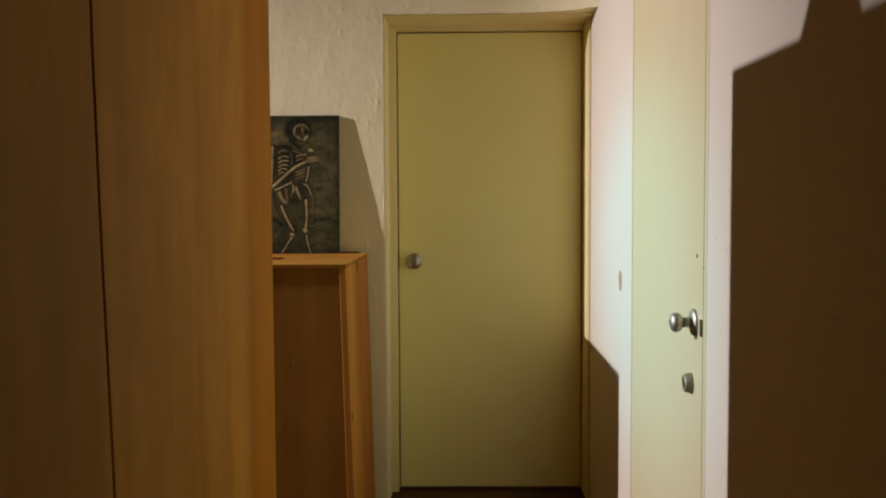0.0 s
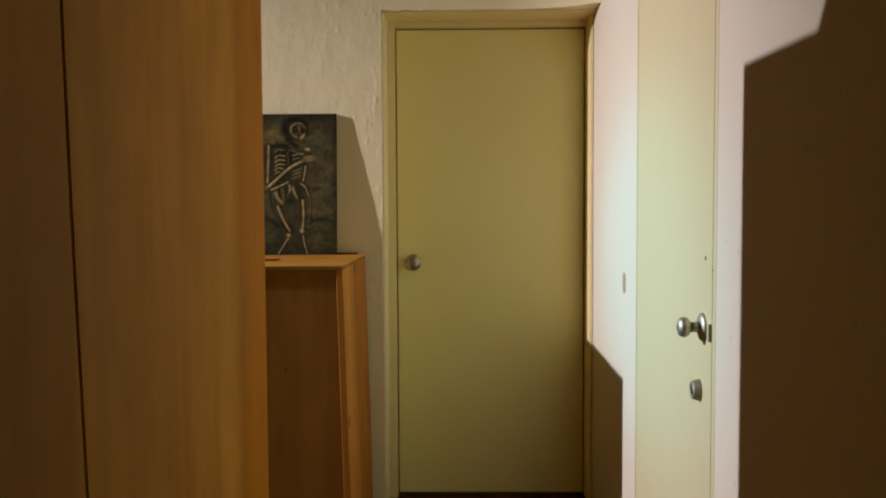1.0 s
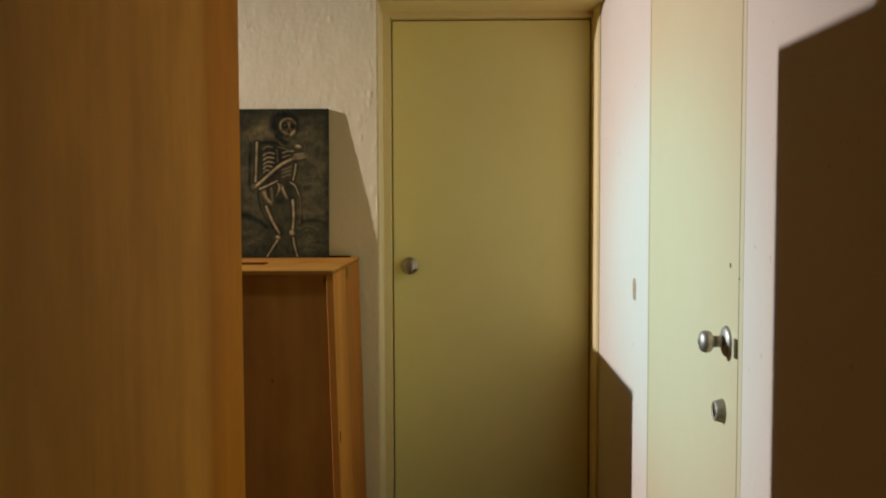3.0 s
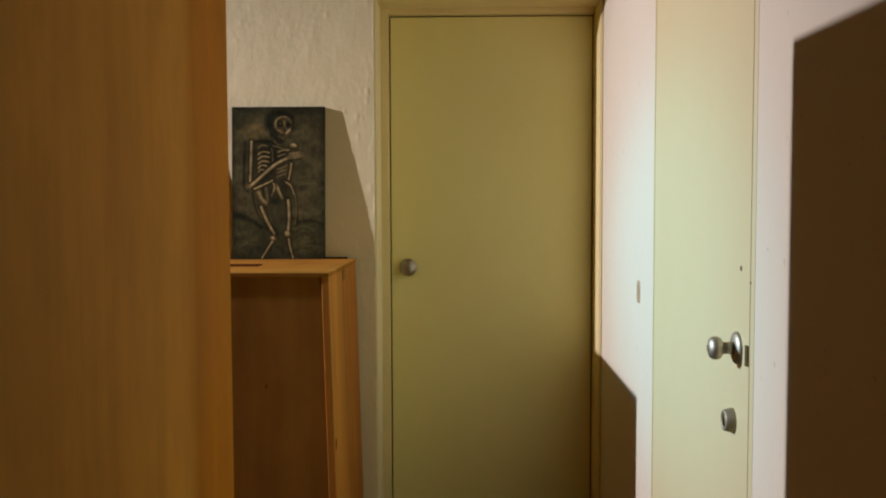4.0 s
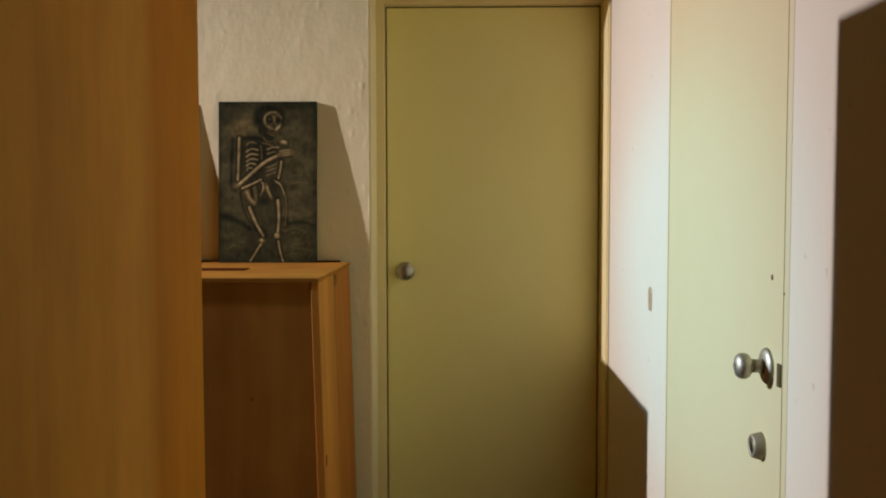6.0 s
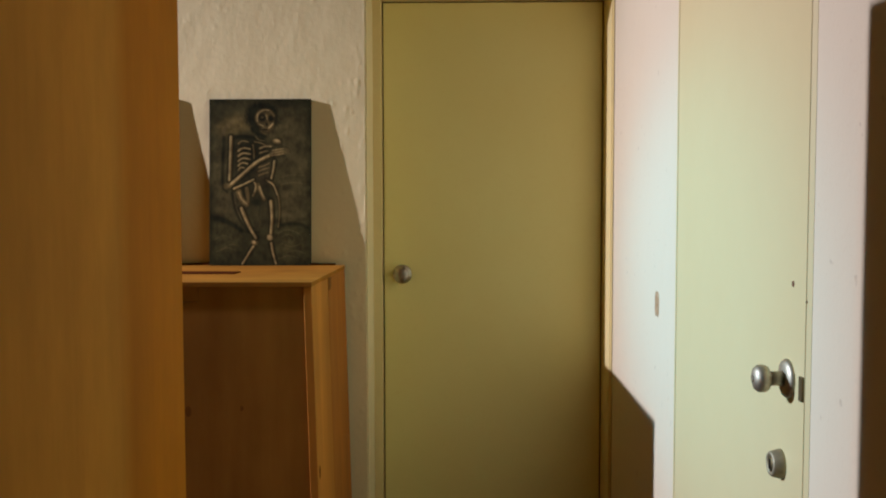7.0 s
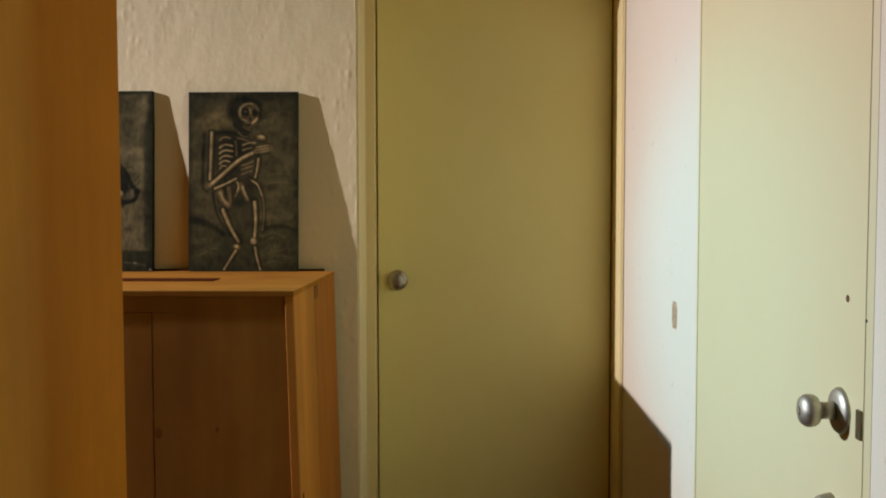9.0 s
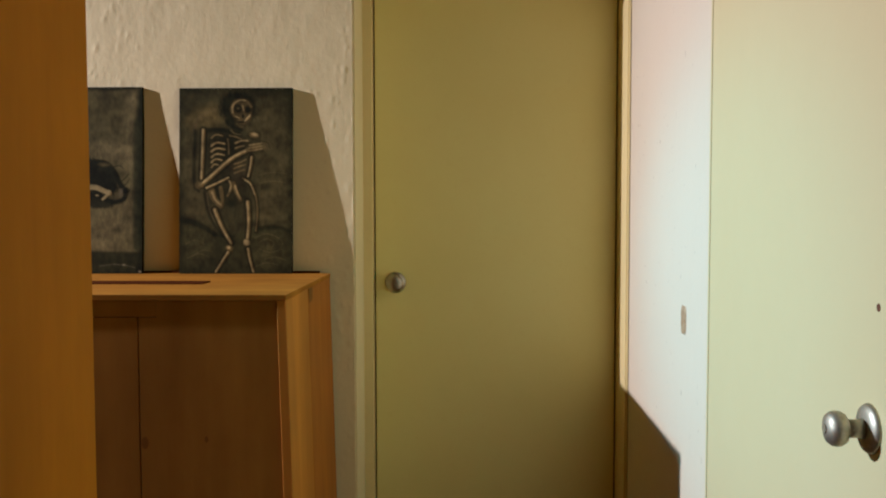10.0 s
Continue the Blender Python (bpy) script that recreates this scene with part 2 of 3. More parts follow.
def plaster_skin(u0, u1, w0, w1, step, place, lump, drips):
    """A fine, uneven sheet of plaster over a wall, with hardened drips and trowel ridges."""
    bm = bmesh.new()
    nu, nw = round((u1 - u0) / step), round((w1 - w0) / step)
    height = np.zeros((nu + 1, nw + 1))
    us, ws = np.linspace(u0, u1, nu + 1), np.linspace(w0, w1, nw + 1)
    for i, u in enumerate(us):
        for j, w in enumerate(ws):
            p = Vector((u, 3.1, w))
            tail = max(0.0, noise.noise(Vector((u * 45, 7.4, w * 9))) - 0.22)
            height[i, j] = lump * (0.8 * noise.noise(p * 5) + 0.45 * noise.noise(p * 17) + 0.22 * noise.noise(p * 60) + 0.30 * tail)
    rng = random.Random(5)
    for _ in range(drips):
        # drips gather in patches and along the edge of the recess
        u, w = rng.uniform(u0, u1), rng.uniform(w0, w1)
        if rng.random() < 0.07:
            u = u1 - abs(rng.gauss(0, 0.03))
        elif noise.noise(Vector((u * 4.5 + 3, 1.7, w * 4))) < rng.uniform(-0.15, 0.35):
            continue
        r, tall = rng.uniform(0.003, 0.0062), rng.uniform(1.0, 2.4)
        peak = rng.uniform(0.0004, 0.0017)
        i0, i1 = np.searchsorted(us, (u - 3 * r, u + 3 * r))
        j0, j1 = np.searchsorted(ws, (w - 3 * r * tall, w + 3 * r * tall))
        du, dw = np.meshgrid((us[i0:i1] - u) / r, (ws[j0:j1] - w) / (r * tall), indexing="ij")
        height[i0:i1, j0:j1] += peak * np.exp(-(du * du + dw * dw))
    grid = {}
    for i, u in enumerate(us):
        for j, w in enumerate(ws):
            edge = 0.0022 * noise.noise(Vector((1.5, 0, w * 38))) + 0.0008 if i == nu else 0.0
            grid[i, j] = bm.verts.new(place(u + edge, w, height[i, j]))
    for i in range(nu):
        for j in range(nw):
            bm.faces.new((grid[i, j], grid[i + 1, j], grid[i + 1, j + 1], grid[i, j + 1]))
    return bm


back = prism([(ROOM_L, 0), (REC_L, 0), (REC_L, REC_TOP), (RIGHT, REC_TOP), (RIGHT, HIGH), (ROOM_L, HIGH)], "y", BACK, 4.3)
wall_back = tagged(mesh_object("wall_back", back, M_WALL), "rough whitewashed plaster wall with a door recess", "wall", kind="structure")
sk = plaster_skin(-1.5, REC_L - 0.002, 0.004, 2.3, 0.0055, lambda u, w, d: (u, BACK - 0.004 - d, w), 0.0013, 1500)
part("plaster", sk, M_WALL, wall_back, "rough whitewashed plaster", smooth=True)

# a lumpy lip of plaster runs down the edge of the recess
lip = bmesh.new()
rings = []
for k in range(200):
    z = 0.002 + k * 0.0104
    r = 0.0030 + 0.0016 * noise.noise(Vector((0.3, 2.2, z * 34))) + 0.0012 * noise.noise(Vector((4.3, 1.2, z * 90)))
    cx = REC_L - 0.0030 + 0.0015 * noise.noise(Vector((9.1, 0.5, z * 12)))
    rings.append([lip.verts.new((cx + r * math.cos(a * math.tau / 8), BACK - 0.0020 + 0.7 * r * math.sin(a * math.tau / 8), z)) for a in range(8)])
for u, w in zip(rings, rings[1:]):
    for a in range(8):
        lip.faces.new((u[a], u[(a + 1) % 8], w[(a + 1) % 8], w[a]))
part("plaster_lip", lip, M_WALL, wall_back, "lumpy white plaster edge", smooth=True)

# the plaster swells forward where the lintel meets the right wall
def swelling(x):
    return 0.118 * (max(0.0, x - 0.20) / (RIGHT - 0.20)) ** 2.6


swell = [(0.20 + (RIGHT - 0.0005 - 0.20) * k / 24, BACK - 0.001 - swelling(0.20 + (RIGHT - 0.0005 - 0.20) * k / 24)) for k in range(25)]
part("plaster_fillet", prism(swell + [(RIGHT - 0.0005, BACK - 0.0005), (0.20, BACK - 0.0005)], "z", REC_TOP + 0.0005, HIGH - 0.001), M_WALL, wall_back, "swollen plaster corner", smooth=False)


def lintel_point(u, w, d):
    ragged = 0.004 * noise.noise(Vector((u * 22, 3.0, 0))) + 0.003 * noise.noise(Vector((u * 75, 5.0, 0)))
    return (u, BACK - 0.0045 - swelling(u) - d, w + (ragged if w < REC_TOP + 0.003 else 0.0))


part("plaster", plaster_skin(REC_L - 0.0025, RIGHT - 0.0008, REC_TOP - 0.001, 2.3, 0.0055, lintel_point, 0.0013, 260), M_WALL, wall_back, "rough whitewashed plaster over the lintel", smooth=True)

right = prism([(ROOM_N, 0), (2.118, 0), (2.118, 2.075), (2.98, 2.075), (2.98, 0), (4.3, 0), (4.3, HIGH), (ROOM_N, HIGH)], "x", RIGHT, 0.78)
wall_right = tagged(mesh_object("wall_right", right, M_WALL_SMOOTH), "smooth white plaster wall beside the entrance door", "wall", kind="structure")
tagged(mesh_object("wall_left", box(ROOM_L - 0.15, ROOM_L, ROOM_N, 4.3, 0, HIGH), M_ROOM), "unseen wall, dark ochre to keep the shade deep", "wall", kind="structure")
tagged(mesh_object("wall_near", box(ROOM_L, RIGHT, ROOM_N - 0.15, ROOM_N, 0, HIGH), M_ROOM), "unseen wall, dark ochre to keep the shade deep", "wall", kind="structure")
tagged(mesh_object("wall_outer", box(RIGHT, 1.0, 4.301, 4.45, 0, HIGH), M_ROOM), "unseen dark wall closing the corner", "wall", kind="structure")


# ---- the flush door in the back wall ----
def knob_set(parent, at, axis, size=1.0, plate=1.0, keyed=True, mat=None):
    mat = mat or M_STEEL
    rose = lathe([(0, 0), (0.034 * plate, 0), (0.034 * plate, 0.003), (0.031 * plate, 0.007), (0.022, 0.010), (0.0, 0.011)], at, axis)
    rose_ob = part("rose", rose, mat, parent, "worn nickel rose", True)
    part("neck", lathe([(0, 0.008), (0.0135, 0.008), (0.0115, 0.02), (0.012, 0.034), (0, 0.034)], at, axis), mat, rose_ob, smooth=True)
    k = 0.026 * size
    prof = [(0, 0.031), (0.014, 0.031), (k * 0.85, 0.034), (k * 0.98, 0.0395), (k, 0.0445), (k * 0.96, 0.0495), (k * 0.8, 0.0545), (k * 0.45, 0.0575), (0, 0.0585)]
    part("knob", lathe(prof, at, axis), mat, rose_ob, "rounded nickel knob", True)
    if keyed:
        part("keyway", lathe([(0, 0.0580), (0.006, 0.0580), (0.006, 0.0593), (0, 0.0593)], at, axis, 16), M_STEEL_DULL, rose_ob)


door_1 = thing("door_1", (0.18, DOOR_Y, 0), "closed flush door in olive cream paint in a recess", "door", kind="structure")
part("leaf", box(-0.222, 0.588, DOOR_Y, DOOR_Y + 0.04, 0.012, 2.038, 0.002), M_DOOR, door_1)
part("jamb", box(REC_L, -0.227, 4.075, 4.20, 0.0, REC_TOP, 0.002), M_TRIM, door_1, "cream painted left door jamb")
part("jamb", box(0.593, RIGHT + 0.004, 3.945, 4.20, 0.0, REC_TOP, 0.002), M_TRIM, door_1, "cream painted right door jamb")
part("stop", box(0.5970, 0.6, 3.930, 3.9445, 0.0, REC_TOP, 0.001), M_TRIM, door_1)
part("head", box(-0.2265, 0.5925, 4.075, 4.20, 2.044, REC_TOP, 0.002), M_TRIM, door_1, "cream painted door head")
part("reveal", box(REC_L + 0.0003, REC_L + 0.005, BACK + 0.003, 4.0745, 0.0, REC_TOP - 0.0055, 0.001), M_REVEAL, door_1, "cream painted plaster reveal")
part("soffit", box(REC_L + 0.0003, RIGHT - 0.0005, BACK + 0.003, 4.0745, REC_TOP - 0.005, REC_TOP - 0.0003, 0.001), M_TRIM, door_1, "cream painted plaster soffit")
# The brown colour of this backing stands for the shade inside the gap.
part("shadow_gap", box(-0.2265, 0.5925, 4.133, 4.20, 0.0, 2.0435), M_GAP_SHADE, door_1, "brown backing for the shade in the gap round the leaf")
knob_set(door_1, (-0.155, DOOR_Y - 0.0005, 1.033), (0, -1, 0), 1.15, 1.05, False, M_STEEL_DARK)

# ---- the entrance door in the right wall ----
FACE = 0.597
door_2 = thing("door_2", (FACE, 2.55, 0), "closed flush entrance door in pale cream paint", "door", kind="structure")
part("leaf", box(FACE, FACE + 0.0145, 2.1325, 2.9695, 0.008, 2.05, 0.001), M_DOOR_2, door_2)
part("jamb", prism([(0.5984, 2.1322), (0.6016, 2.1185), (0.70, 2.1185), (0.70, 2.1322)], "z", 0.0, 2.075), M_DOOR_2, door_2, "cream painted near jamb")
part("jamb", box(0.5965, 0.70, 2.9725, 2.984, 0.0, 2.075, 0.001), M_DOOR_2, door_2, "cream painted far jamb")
part("head", box(0.599, 0.70, 2.132, 2.972, 2.054, 2.075, 0.001), M_TRIM, door_2)
part("rebate", box(0.6118, 0.70, 2.1324, 2.9694, 0.0, 2.053), M_TRIM, door_2)
part("hinge_gap", box(0.6005, 0.70, 2.9697, 2.9722, 0.0, 2.053), M_HINGE_GAP, door_2, "brown strip in the gap on the hinge side")
knob_set(door_2, (FACE + 0.0005, 2.202, 1.0215), (-1, 0, 0), 0.88, 0.95)
bolt = part("deadbolt", lathe([(0, 0), (0.025, 0), (0.0245, 0.004), (0.0208, 0.0175), (0.0197, 0.0192), (0.0150, 0.0196), (0.0140, 0.0172), (0, 0.0172)], (FACE + 0.0005, 2.226, 0.873), (-1, 0, 0)), M_STEEL_DULL, door_2, "round nickel deadbolt cylinder", True)
part("cylinder_face", lathe([(0, 0.0170), (0.0138, 0.0170), (0.0134, 0.0186), (0, 0.0188)], (FACE + 0.0005, 2.226, 0.873), (-1, 0, 0), 24), M_BRASS, bolt, "dark tarnished brass lock face", True)
part("key_slot", box(FACE - 0.0200, FACE - 0.0175, 2.2246, 2.2274, 0.865, 0.881, 0.0004), M_GAP, bolt)
part("latch_plate", box(FACE - 0.0035, FACE + 0.01, 2.1335, 2.1478, 0.997, 1.036, 0.001), M_BRASS, door_2, "tarnished brass latch plate")
part("hole", lathe([(0, 0), (0.0055, 0), (0.005, 0.0008), (0, 0.0008)], (FACE + 0.0002, 2.187, 1.178), (-1, 0, 0), 14), M_HOLE, door_2, "small old screw hole")
part("nail", lathe([(0, 0), (0.0022, 0), (0.0018, 0.001), (0, 0.0014)], (0.5982, 2.1315, 1.155), (-1, 0, 0), 10), M_BRASS, door_2)

# flaked mark on the wall
rim = []
for k in range(26):
    a = k * math.tau / 26
    r = 1 + 0.25 * math.cos(2 * a) + 0.16 * noise.noise(Vector((math.cos(a) * 2, math.sin(a) * 2, 4)))
    rim.append((3.212 + 0.026 * r * math.cos(a) * (0.75 + 0.35 * abs(math.sin(a))), 1.027 + 0.045 * r * math.sin(a)))
mark = tagged(mesh_object("wall_mark", prism(rim, "x", RIGHT - 0.0010, RIGHT + 0.002), M_SCAR), "flaked reddish patch of bare plaster on white wall", "wall mark", kind="structure")

# ---- wardrobe ----
WX, W_END, W_TOP = -0.386, 2.172, 1.797
wardrobe = thing("wardrobe", (-0.68, 1.1, 0), "tall wardrobe with warm brown veneered doors", "wardrobe")
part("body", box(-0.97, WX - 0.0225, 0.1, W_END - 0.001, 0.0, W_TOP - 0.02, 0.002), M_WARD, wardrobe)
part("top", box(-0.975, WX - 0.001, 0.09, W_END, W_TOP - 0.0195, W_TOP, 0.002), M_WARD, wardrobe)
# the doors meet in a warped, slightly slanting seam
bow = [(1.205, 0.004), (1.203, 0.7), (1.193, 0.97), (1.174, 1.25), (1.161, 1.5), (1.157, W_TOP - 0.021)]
part("door", rounded(prism([(0.105, 0.004)] + [(y - 0.006, z) for y, z in bow] + [(0.105, W_TOP - 0.021)], "x", WX - 0.022, WX - 0.001), 0.004), M_WARD, wardrobe, "brown veneered door, toned darker for weaker light")
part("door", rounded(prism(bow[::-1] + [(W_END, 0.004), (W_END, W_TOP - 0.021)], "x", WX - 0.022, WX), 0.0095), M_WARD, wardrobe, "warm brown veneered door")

# tapered box on top of it, which only its shadow shows
crate = bmesh.new()
lo = [crate.verts.new(p) for p in ((-0.50, 1.740, W_TOP), (-0.40, 1.704, W_TOP), (-0.40, 1.889, W_TOP), (-0.50, 1.900, W_TOP))]
hi = [crate.verts.new(p) for p in ((-0.49, 1.80, W_TOP + 0.13), (-0.41, 1.775, W_TOP + 0.13), (-0.41, 1.805, W_TOP + 0.13), (-0.49, 1.83, W_TOP + 0.13))]
crate.faces.new(lo[::-1]), crate.faces.new(hi)
for k in range(4):
    crate.faces.new((lo[k], lo[(k + 1) % 4], hi[(k + 1) % 4], hi[k]))
tagged(mesh_object("box", crate, M_BOX), "tapered cardboard box standing on the wardrobe", "box")

# ---- low cabinet ----
CX, CF, CT = -0.345, 3.186, 1.088
cabinet = thing("cabinet", (-0.83, 3.55, 0), "low pine cabinet against the plaster wall", "cabinet")
part("top", rounded(prism([(-1.30, CF - 0.002), (CX + 0.001, CF - 0.002), (CX + 0.0105, BACK - 0.028), (-1.30, BACK - 0.028)], "z", CT - 0.0125, CT), 0.0045), M_PINE, cabinet, "honey pine top board")
SPLAY, TURNED = 0.027, 0.0135


def side_board(y0, y1, label):
    """An upright board of the slightly splayed and turned right side."""
    bm = bmesh.new()
    v = {}
    for y in (y0, y1):
        for z in (0.0, CT - 0.013):
            x = CX + SPLAY * (1 - z / CT) + TURNED * (y - CF)
            v[y, z] = [bm.verts.new((x - 0.022, y, z)), bm.verts.new((x, y, z))]
    a, b, c, d = v[y0, 0.0], v[y1, 0.0], v[y1, CT - 0.013], v[y0, CT - 0.013]
    for f in ((a[0], b[0], c[0], d[0]), (a[1], d[1], c[1], b[1]), (a[0], d[0], d[1], a[1]), (b[0], b[1], c[1], c[0]), (a[0], a[1], b[1], b[0]), (d[0], c[0], c[1], d[1])):
        bm.faces.new(f)
    bmesh.ops.bevel(bm, geom=list(bm.edges), offset=0.001, segments=1, affect="EDGES")
    part("side_board", bm, M_PINE_UP if "light" in label else M_PINE_DARK, cabinet, label)


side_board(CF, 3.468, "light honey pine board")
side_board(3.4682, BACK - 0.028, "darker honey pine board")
part("side_board", box(-1.30, -1.278, CF, BACK - 0.02, 0.0, CT - 0.013, 0.0015), M_PINE_UP, cabinet)
FRONT, UNDER = CF + 0.005, CT - 0.013
edge = CX - 0.0225
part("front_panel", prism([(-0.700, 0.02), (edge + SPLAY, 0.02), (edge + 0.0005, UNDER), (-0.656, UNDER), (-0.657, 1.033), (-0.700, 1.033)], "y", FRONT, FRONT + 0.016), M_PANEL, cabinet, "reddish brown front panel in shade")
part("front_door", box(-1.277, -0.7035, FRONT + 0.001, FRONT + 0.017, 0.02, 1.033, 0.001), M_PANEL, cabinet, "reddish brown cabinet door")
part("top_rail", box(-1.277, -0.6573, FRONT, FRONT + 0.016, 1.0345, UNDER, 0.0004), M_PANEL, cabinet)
part("backing", box(-1.277, CX - 0.0225, CF + 0.034, CF + 0.05, 0.0, CT - 0.013), M_GAP, cabinet)
part("tenon", box(CX + 0.0012, CX + 0.0058, 3.475, 3.535, 1.036, 1.074, 0.001), M_KNOT, cabinet, "dark end grain of a tenon")
for kx, kz, kr in ((-0.690, 0.729, 0.010), (-0.541, 0.738, 0.005)):
    part("knot", lathe([(0, 0), (kr, 0), (kr * 0.8, 0.0002), (0, 0.0003)], (kx, FRONT + 0.0001, kz), (0, -1, 0), 14, 1.7), M_KNOT, cabinet)
knot_x = CX + SPLAY * (1 - 0.55 / CT) + TURNED * 0.036
oval = [(3.222 + 0.008 * math.cos(k * math.tau / 18), 0.55 + 0.019 * math.sin(k * math.tau / 18)) for k in range(18)]
part("knot", prism(oval, "x", knot_x - 0.003, knot_x + 0.0006), M_SLOT, cabinet, "dark oval knot in the pine side")
# Dark strip added for the shade behind the picture at the top's rear edge.
part("rear_shade_strip", box(-1.295, -0.368, BACK - 0.0275, BACK - 0.012, 0.02, CT + 0.0055, 0.001), M_SLOT, cabinet, "added dark red strip standing for shade behind the top")
part("inlay", box(-1.25, -0.624, 3.455, 3.540, CT - 0.002, CT + 0.0025, 0.0004), M_SLOT, cabinet, "dark red wooden strip in the top")


# ---- the two pictures that lean on the wall ----
def flowing(points, steps=5):
    """More points on a smooth curve through the given ones."""
    n = len(points)
    if n < 3:
        return list(points)
    out = []
    for i in range(n - 1):
        q = [points[min(max(k, 0), n - 1)] for k in (i - 1, i, i + 1, i + 2)]
        for j in range(steps):
            f = j / steps
            out.append(tuple(0.5 * (2 * b + (c - a) * f + (2 * a - 5 * b + 4 * c - d) * f * f + (3 * b - a - 3 * c + d) * f ** 3) for a, b, c, d in zip(*q)))
    out.append(tuple(points[-1]))
    return out


def clouds(across, down, cells, seed):
    """Smooth random tones between 0 and 1 over a sheet."""
    rng = np.random.default_rng(seed)
    cu, cw = cells
    g = rng.random((cw + 2, cu + 2))
    u, w = np.meshgrid(np.linspace(0, cu, across), np.linspace(0, cw, down))
    i, j = np.minimum(u.astype(int), cu - 1), np.minimum(w.astype(int), cw - 1)
    fu, fw = u - i, w - j
    fu, fw = fu * fu * (3 - 2 * fu), fw * fw * (3 - 2 * fw)
    return (g[j, i] * (1 - fu) + g[j, i + 1] * fu) * (1 - fw) + (g[j + 1, i] * (1 - fu) + g[j + 1, i + 1] * fu) * fw


class Sheet:
    """A painted sheet, laid out in its own units from the upper left, with pigment and relief."""

    def __init__(self, wide, high, step, ground):
        self.wide, self.high = wide, high
        self.nu, self.nw = round(wide / step) + 1, round(high / step) + 1
        self.x, self.y = np.meshgrid(np.linspace(0, wide, self.nu), np.linspace(0, high, self.nw))
        self.tone = np.ones((self.nw, self.nu, 3)) * np.array(ground)
        self.relief = np.zeros((self.nw, self.nu))
        self.drag = 0.5 * clouds(self.nu, self.nw, (60, 40), 3) + 0.5 * clouds(self.nu, self.nw, (110, 150), 4)

    def cover(self, fac, color, relief=0.0):
        fac = np.clip(fac, 0, 1)
        self.tone += (np.array(color) - self.tone) * fac[..., None]
        self.relief += relief * fac

    def away(self, points, taper=1.0):
        """Distance from a stroke's middle, in shares of its width as it tapers."""
        pts = flowing(points)
        best = np.full(self.x.shape, 1e6)
        n = len(pts) - 1
        for k, ((ax, ay), (bx, by)) in enumerate(zip(pts, pts[1:])):
            dx, dy = bx - ax, by - ay
            f = np.clip(((self.x - ax) * dx + (self.y - ay) * dy) / (dx * dx + dy * dy + 1e-9), 0, 1)
            d = np.hypot(self.x - ax - f * dx, self.y - ay - f * dy)
            best = np.minimum(best, d / (1 + (taper - 1) * (k + f) / n))
        return best

    def stroke(self, points, width, color, soft=1.5, strength=1.0, taper=0.7, relief=0.0, dry=0.0):
        d = self.away(points, taper)
        fac = np.clip((width / 2 + soft - d) / (2 * soft), 0, 1)
        fac = fac * fac * (3 - 2 * fac) * strength
        if dry:
            fac *= np.clip(1 - dry + 2 * dry * (self.drag - 0.25), 0, 1)
        self.cover(fac, color, relief)

    def patch(self, cx, cy, rx, ry, color, soft=0.3, strength=1.0, tilt=0.0, relief=0.0, dry=0.0):
        c, s = math.cos(tilt), math.sin(tilt)
        u, w = self.x - cx, self.y - cy
        d = np.hypot((c * u + s * w) / rx, (-s * u + c * w) / ry)
        d = d + 0.25 * (self.drag - 0.5)
        fac = np.clip((1 + soft - d) / (2 * soft), 0, 1) * strength
        if dry:
            fac *= np.clip(1 - dry + 2 * dry * (self.drag - 0.25), 0, 1)
        self.cover(fac, color, relief)

    def bone(self, points, width, strength=1.0, taper=0.8):
        """A long bone: dark contour, brown shade, pale ridge."""
        self.stroke(points, width + 6.5, INK, 2.0, 0.85 * strength, taper)
        self.stroke(points, width, BONE_SHADE, 1.3, strength, taper, 0.0003)
        shifted = [(px - 0.4, py - 0.3) for px, py in points]
        self.stroke(shifted, width * 0.45, BONE, 1.4, strength, taper, 0.0004, 0.45)

    def scumble(self, seed):
        """Broken, uneven cover: broad smears and short dabs."""
        smear = clouds(self.nu, self.nw, (9, 30), seed)
        dab = clouds(self.nu, self.nw, (38, 50), seed + 1)
        self.tone *= (0.50 + 0.65 * smear + 0.40 * dab)[..., None]

    def mesh(self, name, parent, wide, high, label):
        """The sheet as a fine skin in front of the picture's panel."""
        me = bpy.data.meshes.new(name)
        k = np.arange(self.nu * self.nw).reshape(self.nw, self.nu)
        quads = np.stack([k[:-1, :-1], k[1:, :-1], k[1:, 1:], k[:-1, 1:]], -1).reshape(-1, 4)
        drag = 0.00025 * (self.drag - 0.5)
        co = np.stack([self.x / self.wide * wide, -0.0012 - self.relief - drag, (1 - self.y / self.high) * high], -1).reshape(-1, 3)
        me.from_pydata(co.tolist(), [], quads.tolist())
        at = me.color_attributes.new("pigment", "FLOAT_COLOR", "POINT")
        at.data.foreach_set("color", np.concatenate([self.tone, np.ones((self.nw, self.nu, 1))], -1).astype(np.float32).ravel())
        me.materials.append(M_PICTURE)
        me.polygons.foreach_set("use_smooth", [True] * len(me.polygons))
        ob = new(name, me)
        ob.parent = parent
        return tagged(ob, label)


INK, OLIVE, UMBER, BROWN = (0.0115, 0.0130, 0.0048), (0.058, 0.051, 0.0190), (0.033, 0.0315, 0.0120), (0.112, 0.088, 0.033)
BONE_SHADE, BONE = (0.128, 0.092, 0.032), (0.47, 0.350, 0.145)


